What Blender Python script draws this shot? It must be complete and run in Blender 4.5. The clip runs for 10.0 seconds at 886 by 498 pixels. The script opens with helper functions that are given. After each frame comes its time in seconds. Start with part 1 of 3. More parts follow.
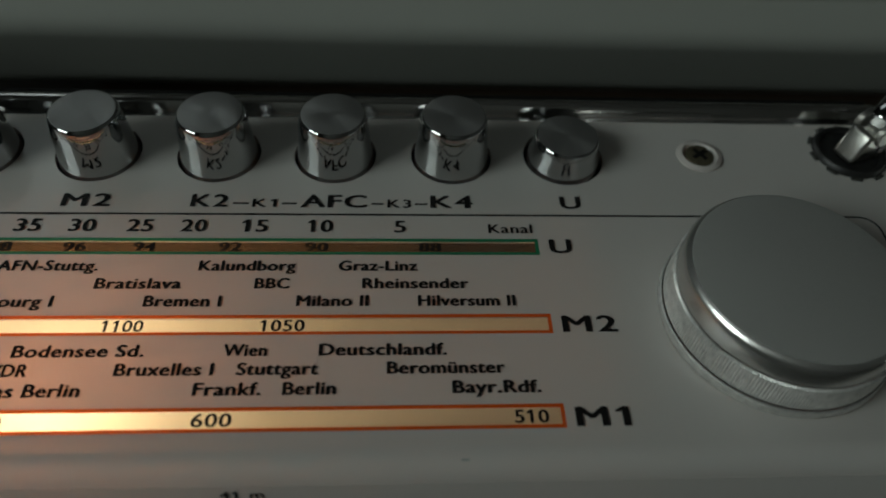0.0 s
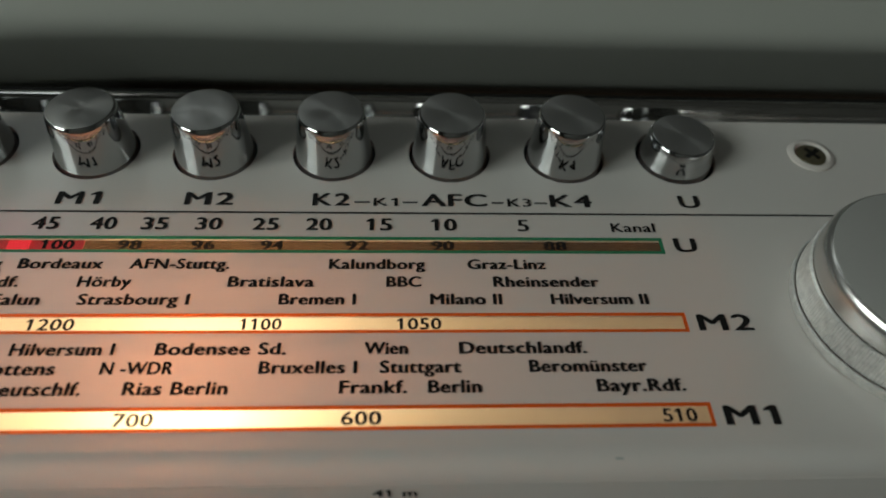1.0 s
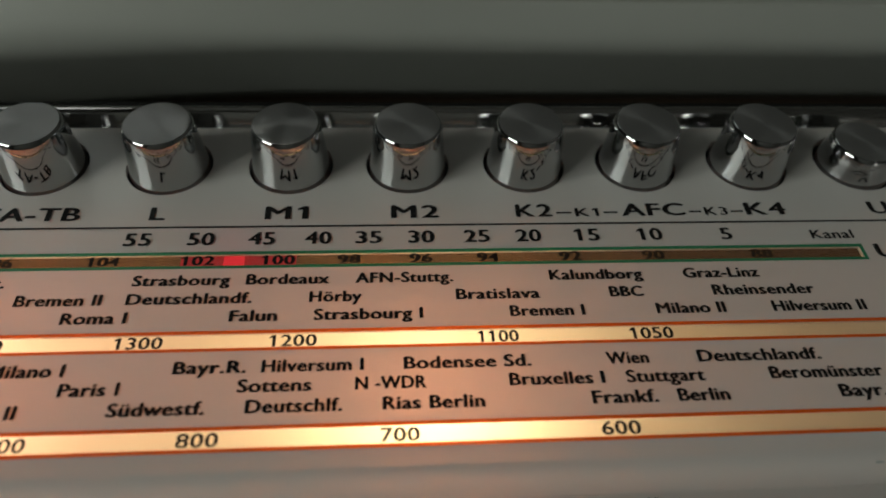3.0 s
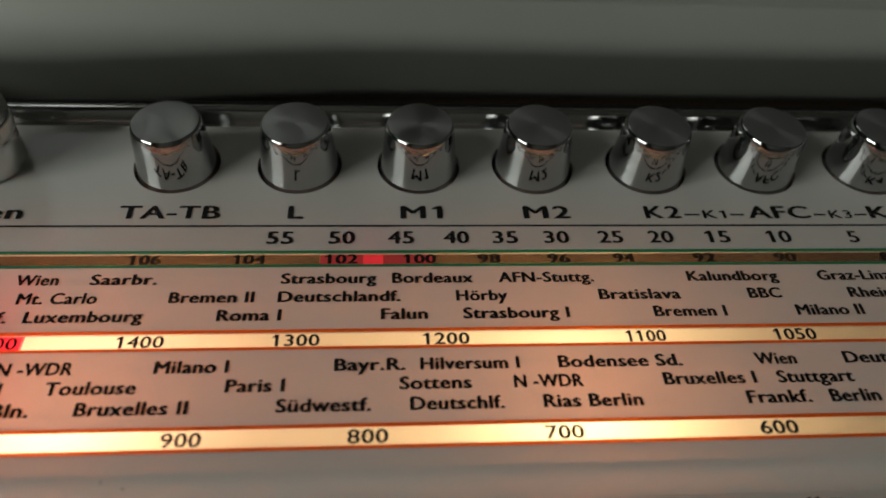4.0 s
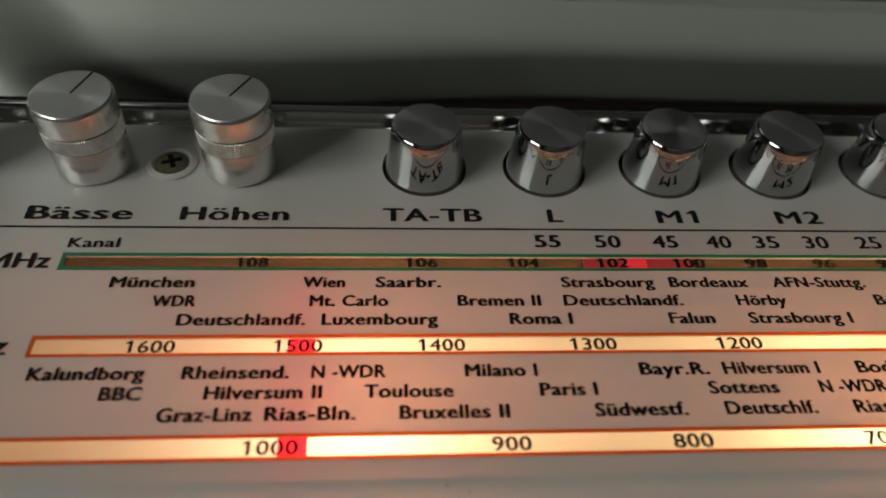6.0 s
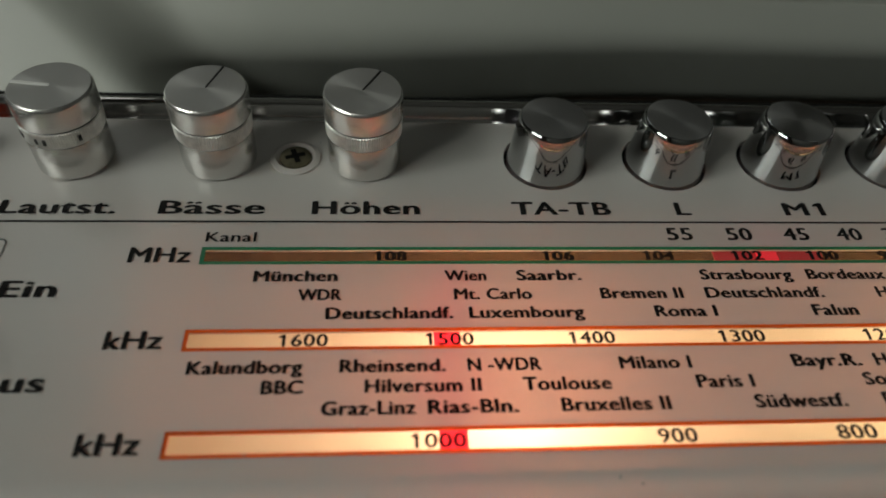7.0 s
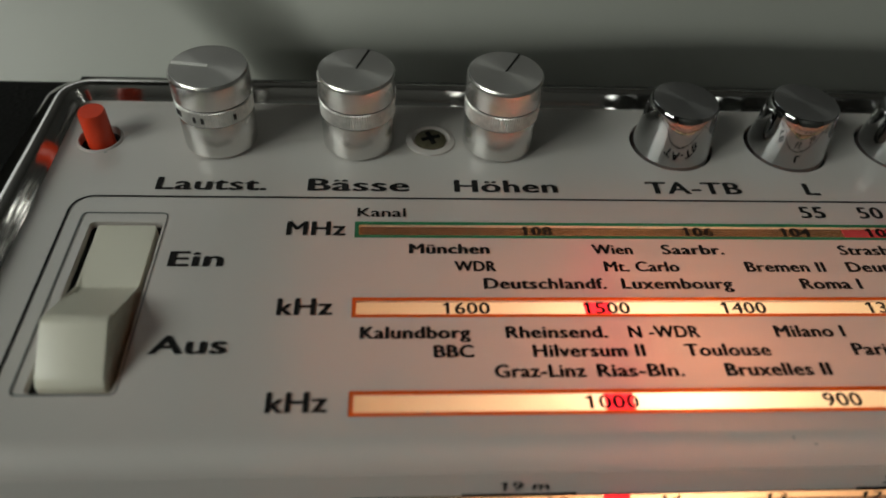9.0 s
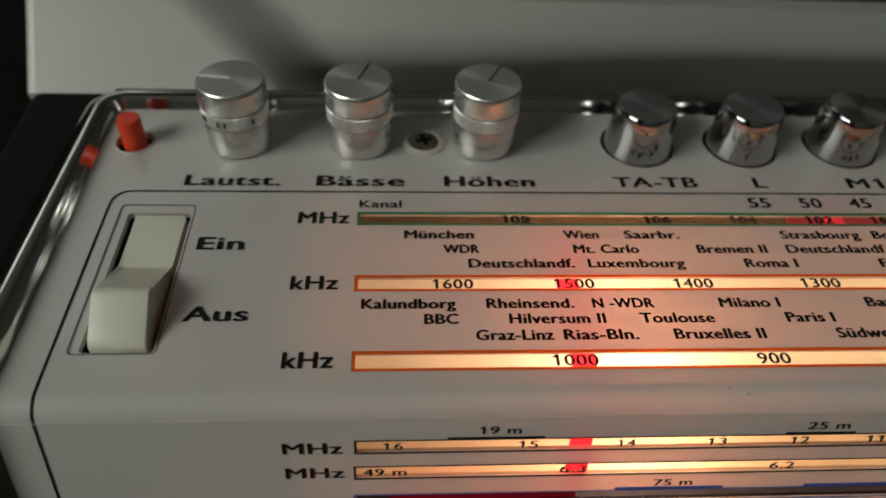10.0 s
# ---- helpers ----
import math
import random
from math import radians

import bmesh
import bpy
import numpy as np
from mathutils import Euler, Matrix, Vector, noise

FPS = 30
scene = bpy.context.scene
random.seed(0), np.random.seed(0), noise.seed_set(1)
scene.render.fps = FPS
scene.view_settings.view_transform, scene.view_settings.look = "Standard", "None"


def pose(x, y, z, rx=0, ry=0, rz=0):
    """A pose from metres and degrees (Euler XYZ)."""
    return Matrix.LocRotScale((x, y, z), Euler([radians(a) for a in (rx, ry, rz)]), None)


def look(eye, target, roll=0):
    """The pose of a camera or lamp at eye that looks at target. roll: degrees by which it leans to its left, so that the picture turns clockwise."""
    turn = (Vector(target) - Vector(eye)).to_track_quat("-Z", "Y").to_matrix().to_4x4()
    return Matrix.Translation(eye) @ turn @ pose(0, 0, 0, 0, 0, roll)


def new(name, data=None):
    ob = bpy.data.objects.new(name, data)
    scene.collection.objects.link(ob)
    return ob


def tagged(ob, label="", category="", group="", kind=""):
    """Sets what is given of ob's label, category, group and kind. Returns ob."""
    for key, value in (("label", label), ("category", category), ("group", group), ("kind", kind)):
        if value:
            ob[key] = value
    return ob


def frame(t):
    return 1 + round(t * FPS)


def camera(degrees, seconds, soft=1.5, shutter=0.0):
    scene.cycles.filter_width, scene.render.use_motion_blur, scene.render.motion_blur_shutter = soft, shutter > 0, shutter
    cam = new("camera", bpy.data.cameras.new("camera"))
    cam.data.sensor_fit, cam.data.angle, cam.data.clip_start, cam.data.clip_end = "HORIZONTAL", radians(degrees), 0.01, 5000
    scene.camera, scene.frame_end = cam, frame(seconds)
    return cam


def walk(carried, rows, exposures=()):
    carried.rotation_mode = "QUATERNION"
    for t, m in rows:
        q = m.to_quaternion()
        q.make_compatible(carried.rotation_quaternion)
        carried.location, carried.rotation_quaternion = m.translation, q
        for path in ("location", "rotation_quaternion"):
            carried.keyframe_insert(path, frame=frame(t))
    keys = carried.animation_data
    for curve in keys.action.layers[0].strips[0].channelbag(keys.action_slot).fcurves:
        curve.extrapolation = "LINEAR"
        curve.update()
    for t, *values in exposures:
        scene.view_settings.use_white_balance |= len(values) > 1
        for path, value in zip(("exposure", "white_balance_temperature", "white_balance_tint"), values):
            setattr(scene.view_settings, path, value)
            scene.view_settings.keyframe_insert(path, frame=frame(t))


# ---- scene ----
U = 0.025                                   # one plan unit of the radio's panel, in metres
SLOPE = 15.0                                # the panel slopes towards the viewer
TABLE_Z = 0.72
ROOT = pose(0, 0, TABLE_Z + 0.1646, SLOPE)

cam = camera(61.9, 10.0, soft=1.8)
cam.data.dof.use_dof, cam.data.dof.focus_distance, cam.data.dof.aperture_fstop = True, 0.121, 13.0
ROWS = [
    (0, (7.0076, -2.6488, 3.8169), (7.1406, -1.3710, 2.2840), 4.68),
    (0.5, (6.5929, -2.6636, 3.7443), (6.7024, -1.3732, 2.2202), 3.96),
    (1, (6.2074, -2.6496, 3.7302), (6.3241, -1.3570, 2.2085), 4.11),
    (1.5, (5.9405, -2.6397, 3.7276), (6.0821, -1.3355, 2.2180), 4.48),
    (2, (5.6090, -2.6153, 3.7205), (5.7577, -1.3162, 2.2071), 4.36),
    (2.5, (5.2280, -2.5953, 3.7380), (5.3717, -1.2898, 2.2296), 3.92),
    (3, (4.7061, -2.5792, 3.7257), (4.8547, -1.2792, 2.2131), 4.22),
    (4.3, (3.5323, -2.5627, 3.7178), (3.6777, -1.2609, 2.2064), 4.90),
    (4.5, (3.3685, -2.5598, 3.6599), (3.5015, -1.2502, 2.1542), 4.49),
    (5, (2.9558, -2.4873, 3.7096), (3.0914, -1.1877, 2.1955), 4.69),
    (6.5, (1.5240, -2.4987, 3.5338), (1.6897, -1.1784, 2.0407), 5.49),
    (7, (1.1270, -2.4840, 3.4904), (1.2856, -1.1626, 1.9976), 5.07),
    (7.5, (0.8049, -2.4833, 3.4608), (0.9595, -1.1549, 1.9737), 4.88),
    (8, (0.5339, -2.4636, 3.4571), (0.6759, -1.1358, 1.9683), 4.61),
    (8.5, (0.3627, -2.4683, 3.3961), (0.5193, -1.1399, 1.9092), 5.07),
    (9, (0.2408, -2.7312, 3.3522), (0.3780, -1.3722, 1.8913), 4.44),
    (9.5, (0.3259, -3.0353, 3.4789), (0.4517, -1.6561, 2.0360), 3.90),
    (10, (0.3084, -3.3528, 3.7393), (0.4273, -1.9687, 2.3005), 3.53),
]
EXPOSURES = [(0.0, -0.6, 6050, 4), (0.4, -0.22, 6150, 5), (0.9, 0.2, 6250, 7), (2.5, -0.04, 6400, 9), (4.5, -0.25, 6500, 10), (5.0, -0.22, 6500, 10), (7.0, -0.13, 6500, 10), (10.0, -0.06, 6550, 11)]
walk(cam, [(t, ROOT @ look(Vector(e) * U, Vector(g) * U, r)) for t, e, g, r in ROWS], EXPOSURES)

# ---- light: a window beside the table, an added high fill window, and the dial lamps in the radio ----
world = bpy.data.worlds.new("world")
scene.world = world
world.use_nodes = True
sky = world.node_tree.nodes.new("ShaderNodeTexSky")
sky.sky_type, sky.sun_disc = "NISHITA", False
sky.sun_elevation, sky.sun_rotation = radians(25), radians(200)
world.node_tree.links.new(sky.outputs[0], world.node_tree.nodes["Background"].inputs[0])
world.node_tree.nodes["Background"].inputs[1].default_value = 0.08

ROOM_X, ROOM_Y, ROOM_H = (-0.75, 1.9), (-1.5, 2.4), 3.3     # inner faces of the walls
# the west wall's openings: a low bright window, a high dim one added for left-hand gloss; y, z, watts
WEST_OPENINGS = [((-0.97, -0.22), (1.09, 1.67), 11.8), ((0.55, 1.45), (2.2, 3.1), 3.0)]


def area_lamp(name, m, width, height, watts, colour):
    data = bpy.data.lights.new(name, "AREA")
    data.shape, data.size, data.size_y, data.energy, data.color = "RECTANGLE", width, height, watts, colour
    ob = new(name, data)
    ob.matrix_world = m
    return ob


# the second lamp is an added fill behind the high opening
for (ya, yb), (za, zb), watts in WEST_OPENINGS:
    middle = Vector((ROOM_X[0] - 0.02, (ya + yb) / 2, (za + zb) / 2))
    area_lamp("window_and_fill_light", look(middle, middle + Vector((1, 0, 0))), yb - ya, zb - za, watts, (0.96, 1.0, 0.9))

BULBS = [(1.85, -0.48, -0.82, 0.048, 0.655), (4.95, -0.52, -0.82, 0.044, 0.72)]     # x, y, z in plan units; watts; green
for bx, by, bz, watts, green in BULBS:
    bulb_data = bpy.data.lights.new("dial_lamp", "POINT")
    bulb_data.energy, bulb_data.color, bulb_data.shadow_soft_size = watts, (1.0, green, 0.42), 0.004
    bulb = new("dial_lamp", bulb_data)
    bulb.matrix_world = ROOT @ Matrix.Translation(Vector((bx, by, bz)) * U)


# ---- materials ----
def material(name, colour, rough=0.5, metal=0.0, grain=0.0, scale=400.0, bump=0.0, coat=0.0, stretch=(1, 1, 1), stains=0.0):
    """A principled surface whose colour varies at two scales, with a fine relief."""
    m = bpy.data.materials.new(name)
    m.use_nodes = True
    n, l = m.node_tree.nodes, m.node_tree.links
    p = n["Principled BSDF"]
    p.inputs["Base Color"].default_value = (*colour, 1)
    p.inputs["Roughness"].default_value, p.inputs["Metallic"].default_value = rough, metal
    p.inputs["Coat Weight"].default_value = coat
    if grain or bump or stains:
        tc, mp = n.new("ShaderNodeTexCoord"), n.new("ShaderNodeMapping")
        mp.inputs["Scale"].default_value = stretch
        l.new(tc.outputs["Object"], mp.inputs[0])
        fine, wide = n.new("ShaderNodeTexNoise"), n.new("ShaderNodeTexNoise")
        fine.inputs["Scale"].default_value, wide.inputs["Scale"].default_value = scale, scale / 14
        fine.inputs["Detail"].default_value, wide.inputs["Detail"].default_value = 4, 3
        l.new(mp.outputs[0], fine.inputs[0])
        l.new(tc.outputs["Object"], wide.inputs[0])
        mix = n.new("ShaderNodeMath")
        mix.operation = "MULTIPLY_ADD"
        l.new(wide.outputs[0], mix.inputs[0])
        mix.inputs[1].default_value = stains / max(grain, 1e-4) if grain else 1.0
        l.new(fine.outputs[0], mix.inputs[2])
        ramp = n.new("ShaderNodeMixRGB")
        ramp.inputs[1].default_value = (*[c * (1 - grain - stains) for c in colour], 1)
        ramp.inputs[2].default_value = (*[min(1, c * (1 + grain)) for c in colour], 1)
        l.new(mix.outputs[0], ramp.inputs[0])
        l.new(ramp.outputs[0], p.inputs["Base Color"])
        rr = n.new("ShaderNodeMapRange")
        rr.inputs["To Min"].default_value, rr.inputs["To Max"].default_value = rough * 0.8, min(1, rough * 1.25)
        l.new(wide.outputs[0], rr.inputs[0])
        l.new(rr.outputs[0], p.inputs["Roughness"])
        if bump:
            b = n.new("ShaderNodeBump")
            b.inputs["Strength"].default_value, b.inputs["Distance"].default_value = bump, 0.0003
            l.new(fine.outputs[0], b.inputs["Height"])
            l.new(b.outputs[0], p.inputs["Normal"])
    return m


def turned_metal(name, colour, rough, rings):
    """Metal turned on a lathe: fine circles that spread the gloss along the radius."""
    m = material(name, colour, rough, 1.0)
    n, l = m.node_tree.nodes, m.node_tree.links
    p = n["Principled BSDF"]
    p.inputs["Anisotropic"].default_value = 0.85
    tan = n.new("ShaderNodeTangent")
    tan.direction_type, tan.axis = "RADIAL", "Z"
    l.new(tan.outputs[0], p.inputs["Tangent"])
    tc, w = n.new("ShaderNodeTexCoord"), n.new("ShaderNodeTexWave")
    w.wave_type, w.rings_direction = "RINGS", "Z"
    w.inputs["Scale"].default_value, w.inputs["Distortion"].default_value, w.inputs["Detail"].default_value = rings, 1.2, 3
    l.new(tc.outputs["Object"], w.inputs[0])
    b = n.new("ShaderNodeBump")
    b.inputs["Strength"].default_value, b.inputs["Distance"].default_value = 0.25, 0.00003
    l.new(w.outputs["Fac"], b.inputs["Height"])
    l.new(b.outputs[0], p.inputs["Normal"])
    return m


def film(name, colour, through_share, clear=0.0, rough=0.3):
    """A thin printed film: part of the light goes through it, spread or (clear) straight."""
    m = bpy.data.materials.new(name)
    m.use_nodes = True
    n, l = m.node_tree.nodes, m.node_tree.links
    p = n["Principled BSDF"]
    p.inputs["Base Color"].default_value, p.inputs["Roughness"].default_value = (*colour, 1), rough
    t = n.new("ShaderNodeBsdfTransparent" if clear else "ShaderNodeBsdfTranslucent")
    t.inputs[0].default_value = (*colour, 1)
    mix = n.new("ShaderNodeMixShader")
    mix.inputs[0].default_value = through_share
    l.new(p.outputs[0], mix.inputs[1])
    l.new(t.outputs[0], mix.inputs[2])
    l.new(mix.outputs[0], n["Material Output"].inputs[0])
    return m


def lacquer_panel():
    """Pale grey lacquer on a plate that lets a little of the dial light through; faint scratches and smudges in its gloss."""
    m = material("panel_lacquer", (0.62, 0.605, 0.575), 0.22, 0.0, grain=0.03, scale=900, bump=0.03, stains=0.05, stretch=(0.15, 1, 1))
    n, l = m.node_tree.nodes, m.node_tree.links
    t, mix = n.new("ShaderNodeBsdfTranslucent"), n.new("ShaderNodeMixShader")
    t.inputs[0].default_value = (1.0, 0.5, 0.36, 1)
    mix.inputs[0].default_value = 0.185
    l.new(n["Principled BSDF"].outputs[0], mix.inputs[1])
    l.new(t.outputs[0], mix.inputs[2])
    l.new(mix.outputs[0], n["Material Output"].inputs[0])
    return m


PANEL = lacquer_panel()
INK = material("black_ink", (0.012, 0.011, 0.011), 0.45, grain=0.2, scale=2500)
INK.node_tree.nodes["Principled BSDF"].inputs["Specular IOR Level"].default_value = 0.12
CHROME = material("chrome", (0.43, 0.435, 0.44), 0.05, 1.0, grain=0.05, scale=700, bump=0.02, stains=0.1)
RIM_CHROME = material("rim_chrome", (0.50, 0.49, 0.48), 0.13, 1.0, grain=0.06, scale=500, bump=0.03, stains=0.15)
TURNED = turned_metal("turned_steel", (0.42, 0.42, 0.415), 0.3, 2600)
TURNED.node_tree.nodes["Principled BSDF"].inputs["Metallic"].default_value = 0.85
TURNED_WORN = turned_metal("scratched_turned_steel", (0.50, 0.50, 0.49), 0.34, 1300)
worn_bump = [n for n in TURNED_WORN.node_tree.nodes if n.type == "BUMP"][0]
worn_bump.inputs["Strength"].default_value, worn_bump.inputs["Distance"].default_value = 0.8, 0.00007
ALU = turned_metal("turned_aluminium", (0.48, 0.475, 0.455), 0.38, 1800)
ALU.node_tree.nodes["Principled BSDF"].inputs["Metallic"].default_value = 0.6
ALU_SIDE = turned_metal("turned_aluminium_side", (0.72, 0.71, 0.69), 0.26, 900)
ALU_SIDE.node_tree.nodes["Principled BSDF"].inputs["Metallic"].default_value = 0.92
ALU_SIDE.node_tree.nodes["Principled BSDF"].inputs["Anisotropic"].default_value = 0.6
ALU_BAND = material("knurled_aluminium", (0.68, 0.67, 0.65), 0.4, 0.7, grain=0.3, scale=900, bump=0.15, stains=0.15)
SATIN_CHROME = material("satin_chrome", (0.5, 0.49, 0.46), 0.3, 1.0, grain=0.1, scale=600, bump=0.05, stains=0.2)
ALU_DULL = material("satin_aluminium", (0.45, 0.45, 0.43), 0.45, 0.4, grain=0.04, scale=1500, bump=0.03, stains=0.05)
BLACK = material("black_plastic", (0.012, 0.012, 0.012), 0.45, grain=0.3, scale=600, bump=0.2)
LEATHERETTE = material("black_leatherette", (0.006, 0.006, 0.0055), 0.85, grain=0.4, scale=1100, bump=0.6)
LEATHERETTE.node_tree.nodes["Principled BSDF"].inputs["Specular IOR Level"].default_value = 0.2
WHITE = material("pale_grey_plastic", (0.455, 0.47, 0.425), 0.42, 0.0, grain=0.03, scale=300, bump=0.04, stains=0.05)
WHITE.node_tree.nodes["Principled BSDF"].inputs["Specular IOR Level"].default_value = 0.9
CREAM = material("cream_plastic", (0.70, 0.68, 0.57), 0.34, grain=0.03, scale=500, bump=0.04, stains=0.04)
SOFT_GREY = material("grey_line", (0.13, 0.127, 0.12), 0.5, grain=0.2, scale=900)
REFLECTOR = material("white_reflector_paint", (0.82, 0.8, 0.75), 0.6, grain=0.03, scale=200)
SPECK = material("grey_smudge", (0.40, 0.38, 0.35), 0.7, grain=0.3, scale=3000)
RED = material("red_plastic", (0.75, 0.055, 0.015), 0.4, grain=0.06, scale=700, bump=0.05)
DARK_GREY = material("dark_grey_plastic", (0.045, 0.045, 0.04), 0.5, grain=0.2, scale=500, bump=0.2)
LINE_PAINT = material("white_line_paint", (0.8, 0.8, 0.77), 0.5)
SCREW = material("worn_screw_steel", (0.14, 0.125, 0.08), 0.4, 0.75, grain=0.4, scale=900, bump=0.2, stains=0.3)
DIFFUSER = film("opal_diffuser", (0.95, 0.9, 0.8), 0.6)
ORANGE = film("orange_print", (0.80, 0.13, 0.012), 0.34)
GREEN = film("green_print", (0.03, 0.24, 0.12), 0.35)
BLUE = film("blue_print", (0.10, 0.16, 0.5), 0.35)
BROWN_GLASS = film("brown_tinted_window", (0.48, 0.395, 0.30), 0.93, clear=1.0, rough=0.12)
AMBER_GLASS = film("clear_window", (0.97, 0.92, 0.84), 0.96, clear=1.0, rough=0.35)
ORANGE_GLASS = film("amber_window", (0.92, 0.76, 0.6), 0.95, clear=1.0, rough=0.35)
BLUE_GLASS = film("smoky_window", (0.05, 0.05, 0.07), 0.93, clear=1.0, rough=0.12)
def lit_acrylic(name, colour, glow):
    """Red acrylic with its glow set as emission, in place of dial lamp light passing through it."""
    m = material(name, colour, 0.3)
    p = m.node_tree.nodes["Principled BSDF"]
    p.inputs["Emission Color"].default_value, p.inputs["Emission Strength"].default_value = (*colour, 1), glow
    return m


WIDE_NEEDLE = lit_acrylic("dim_red_acrylic", (0.55, 0.04, 0.05), 0.16)
BRIGHT_NEEDLE = lit_acrylic("red_acrylic", (0.9, 0.03, 0.05), 0.5)
# emission raised so that the needle also reddens the plate above it
NEEDLE = lit_acrylic("red_needle", (0.92, 0.02, 0.035), 1.8)
WALL = material("wall_plaster", (0.24, 0.24, 0.225), 0.9, grain=0.06, scale=60, bump=0.1)
CEILING = material("ceiling_paint", (0.36, 0.36, 0.35), 0.9, grain=0.05, scale=60)
FLOOR = material("dark_floor_wood", (0.10, 0.065, 0.04), 0.5, grain=0.3, scale=30, stretch=(1, 12, 1), bump=0.1)
TABLE = material("dark_table_wood", (0.028, 0.027, 0.02), 0.42, grain=0.35, scale=60, stretch=(1, 14, 1), bump=0.15)


# ---- mesh helpers ----
def mesh_object(name, bm, mat, smooth=40):
    me = bpy.data.meshes.new(name)
    bmesh.ops.recalc_face_normals(bm, faces=bm.faces)
    bm.to_mesh(me)
    bm.free()
    me.materials.append(mat)
    if smooth:
        me.shade_smooth()
        me.set_sharp_from_angle(angle=radians(smooth))
    return new(name, me)


def part(name, bm, mat, parent, label="", at=(0, 0, 0), turn=(0, 0, 0), smooth=40):
    """One mesh under a thing or under a part, in plan units of the panel."""
    ob = mesh_object(name, bm, mat, smooth)
    ob.parent = parent
    ob.matrix_basis = pose(*(Vector(at) * U), *turn)
    if label:
        tagged(ob, label)
    return ob


def box(lo, hi, bevel=0.0, segments=2, u=U):
    bm = bmesh.new()
    bmesh.ops.create_cube(bm, size=1)
    lo, hi = Vector(lo) * u, Vector(hi) * u
    for v in bm.verts:
        v.co = Vector([lo[i] + (v.co[i] + 0.5) * (hi[i] - lo[i]) for i in range(3)])
    if bevel:
        bmesh.ops.bevel(bm, geom=bm.edges[:], offset=bevel * u, segments=segments, affect="EDGES", profile=0.6)
    return bm


def lathe(profile, steps=64, wobble=0.0, teeth=0):
    """A solid of revolution about z from (radius, height) pairs in plan units."""
    bm = bmesh.new()
    rings = []
    for r, z in profile:
        if r < 1e-6:
            rings.append([bm.verts.new((0, 0, z * U))])
            continue
        ring = []
        for k in range(steps):
            a = 2 * math.pi * k / steps
            rr = r * (1 - wobble * (k % 2 if teeth else 0))
            ring.append(bm.verts.new((rr * U * math.cos(a), rr * U * math.sin(a), z * U)))
        rings.append(ring)
    for a, b in zip(rings, rings[1:]):
        for k in range(steps):
            k2 = (k + 1) % steps
            if len(a) == 1 and len(b) == 1:
                continue
            if len(a) == 1:
                bm.faces.new((a[0], b[k], b[k2]))
            elif len(b) == 1:
                bm.faces.new((a[k], b[0], a[k2]))
            else:
                bm.faces.new((a[k], b[k], b[k2], a[k2]))
    return bm


# The plate's profile: flat, then a bend, then the front. s runs along it.
S_BEND, BEND_R, FOLD = -0.89, 0.16, radians(75)
S_FRONT = S_BEND - BEND_R * FOLD
P_FRONT = Vector((0, S_BEND - BEND_R * math.sin(FOLD), -BEND_R * (1 - math.cos(FOLD))))


def on_plate(x, s, off=0.0):
    """The place at x and s on the plate, off above it, in metres of the radio."""
    if s >= S_BEND:
        return Vector((x, s, off)) * U
    if s >= S_FRONT:
        a = (S_BEND - s) / BEND_R
        return Vector((x, S_BEND - (BEND_R + off) * math.sin(a), -BEND_R + (BEND_R + off) * math.cos(a))) * U
    d = S_FRONT - s
    return (Vector((x, 0, 0)) + P_FRONT + d * Vector((0, -math.cos(FOLD), -math.sin(FOLD)))
            + off * Vector((0, -math.sin(FOLD), math.cos(FOLD)))) * U


def ring_points(cx, cy, r, n=48):
    return [(cx + r * math.cos(2 * math.pi * k / n), cy + r * math.sin(2 * math.pi * k / n)) for k in range(n)]


def rect_points(x0, y0, x1, y1, r=0.0, n=5):
    if not r:
        return [(x0, y0), (x1, y0), (x1, y1), (x0, y1)]
    pts = []
    for cx, cy, a0 in ((x1 - r, y0 + r, -90), (x1 - r, y1 - r, 0), (x0 + r, y1 - r, 90), (x0 + r, y0 + r, 180)):
        pts += [(cx + r * math.cos(radians(a0 + 90 * k / n)), cy + r * math.sin(radians(a0 + 90 * k / n))) for k in range(n + 1)]
    return pts


def sheet(outline, holes, off, skirt=0.0):
    """A flat piece of the plate with holes cut through it, and the thickness of its edges."""
    bm = bmesh.new()
    edges = []
    for loop in (outline, *holes):
        vs = [bm.verts.new((x, y, 0)) for x, y in loop]
        edges += [bm.edges.new((vs[i], vs[(i + 1) % len(vs)])) for i in range(len(vs))]
    bmesh.ops.triangle_fill(bm, use_beauty=True, use_dissolve=False, edges=edges)
    flat = [(v, v.co.x, v.co.y) for v in bm.verts]
    if skirt:
        rim = [(e.verts[0], e.verts[1]) for e in bm.edges if len(e.link_faces) == 1]
        low = {}
        for pair in rim:
            for v in pair:
                if v not in low:
                    w = bm.verts.new((0, 0, 0))
                    w.co = on_plate(v.co.x, v.co.y, off - skirt)
                    low[v] = w
        for a, b in rim:
            bm.faces.new((a, b, low[b], low[a]))
    for v, x, y in flat:
        v.co = on_plate(x, y, off)
    return bm


def strip(x0, s0, x1, s1, off, thick=0.004):
    """A thin bar of ink or film lying on the plate."""
    bm = bmesh.new()
    top = [bm.verts.new(on_plate(x, s, off)) for x, s in rect_points(x0, s0, x1, s1)]
    low = [bm.verts.new(on_plate(x, s, off - thick)) for x, s in rect_points(x0, s0, x1, s1)]
    bm.faces.new(top)
    bm.faces.new(low[::-1])
    for i in range(4):
        bm.faces.new((low[i], low[(i + 1) % 4], top[(i + 1) % 4], top[i]))
    return bm


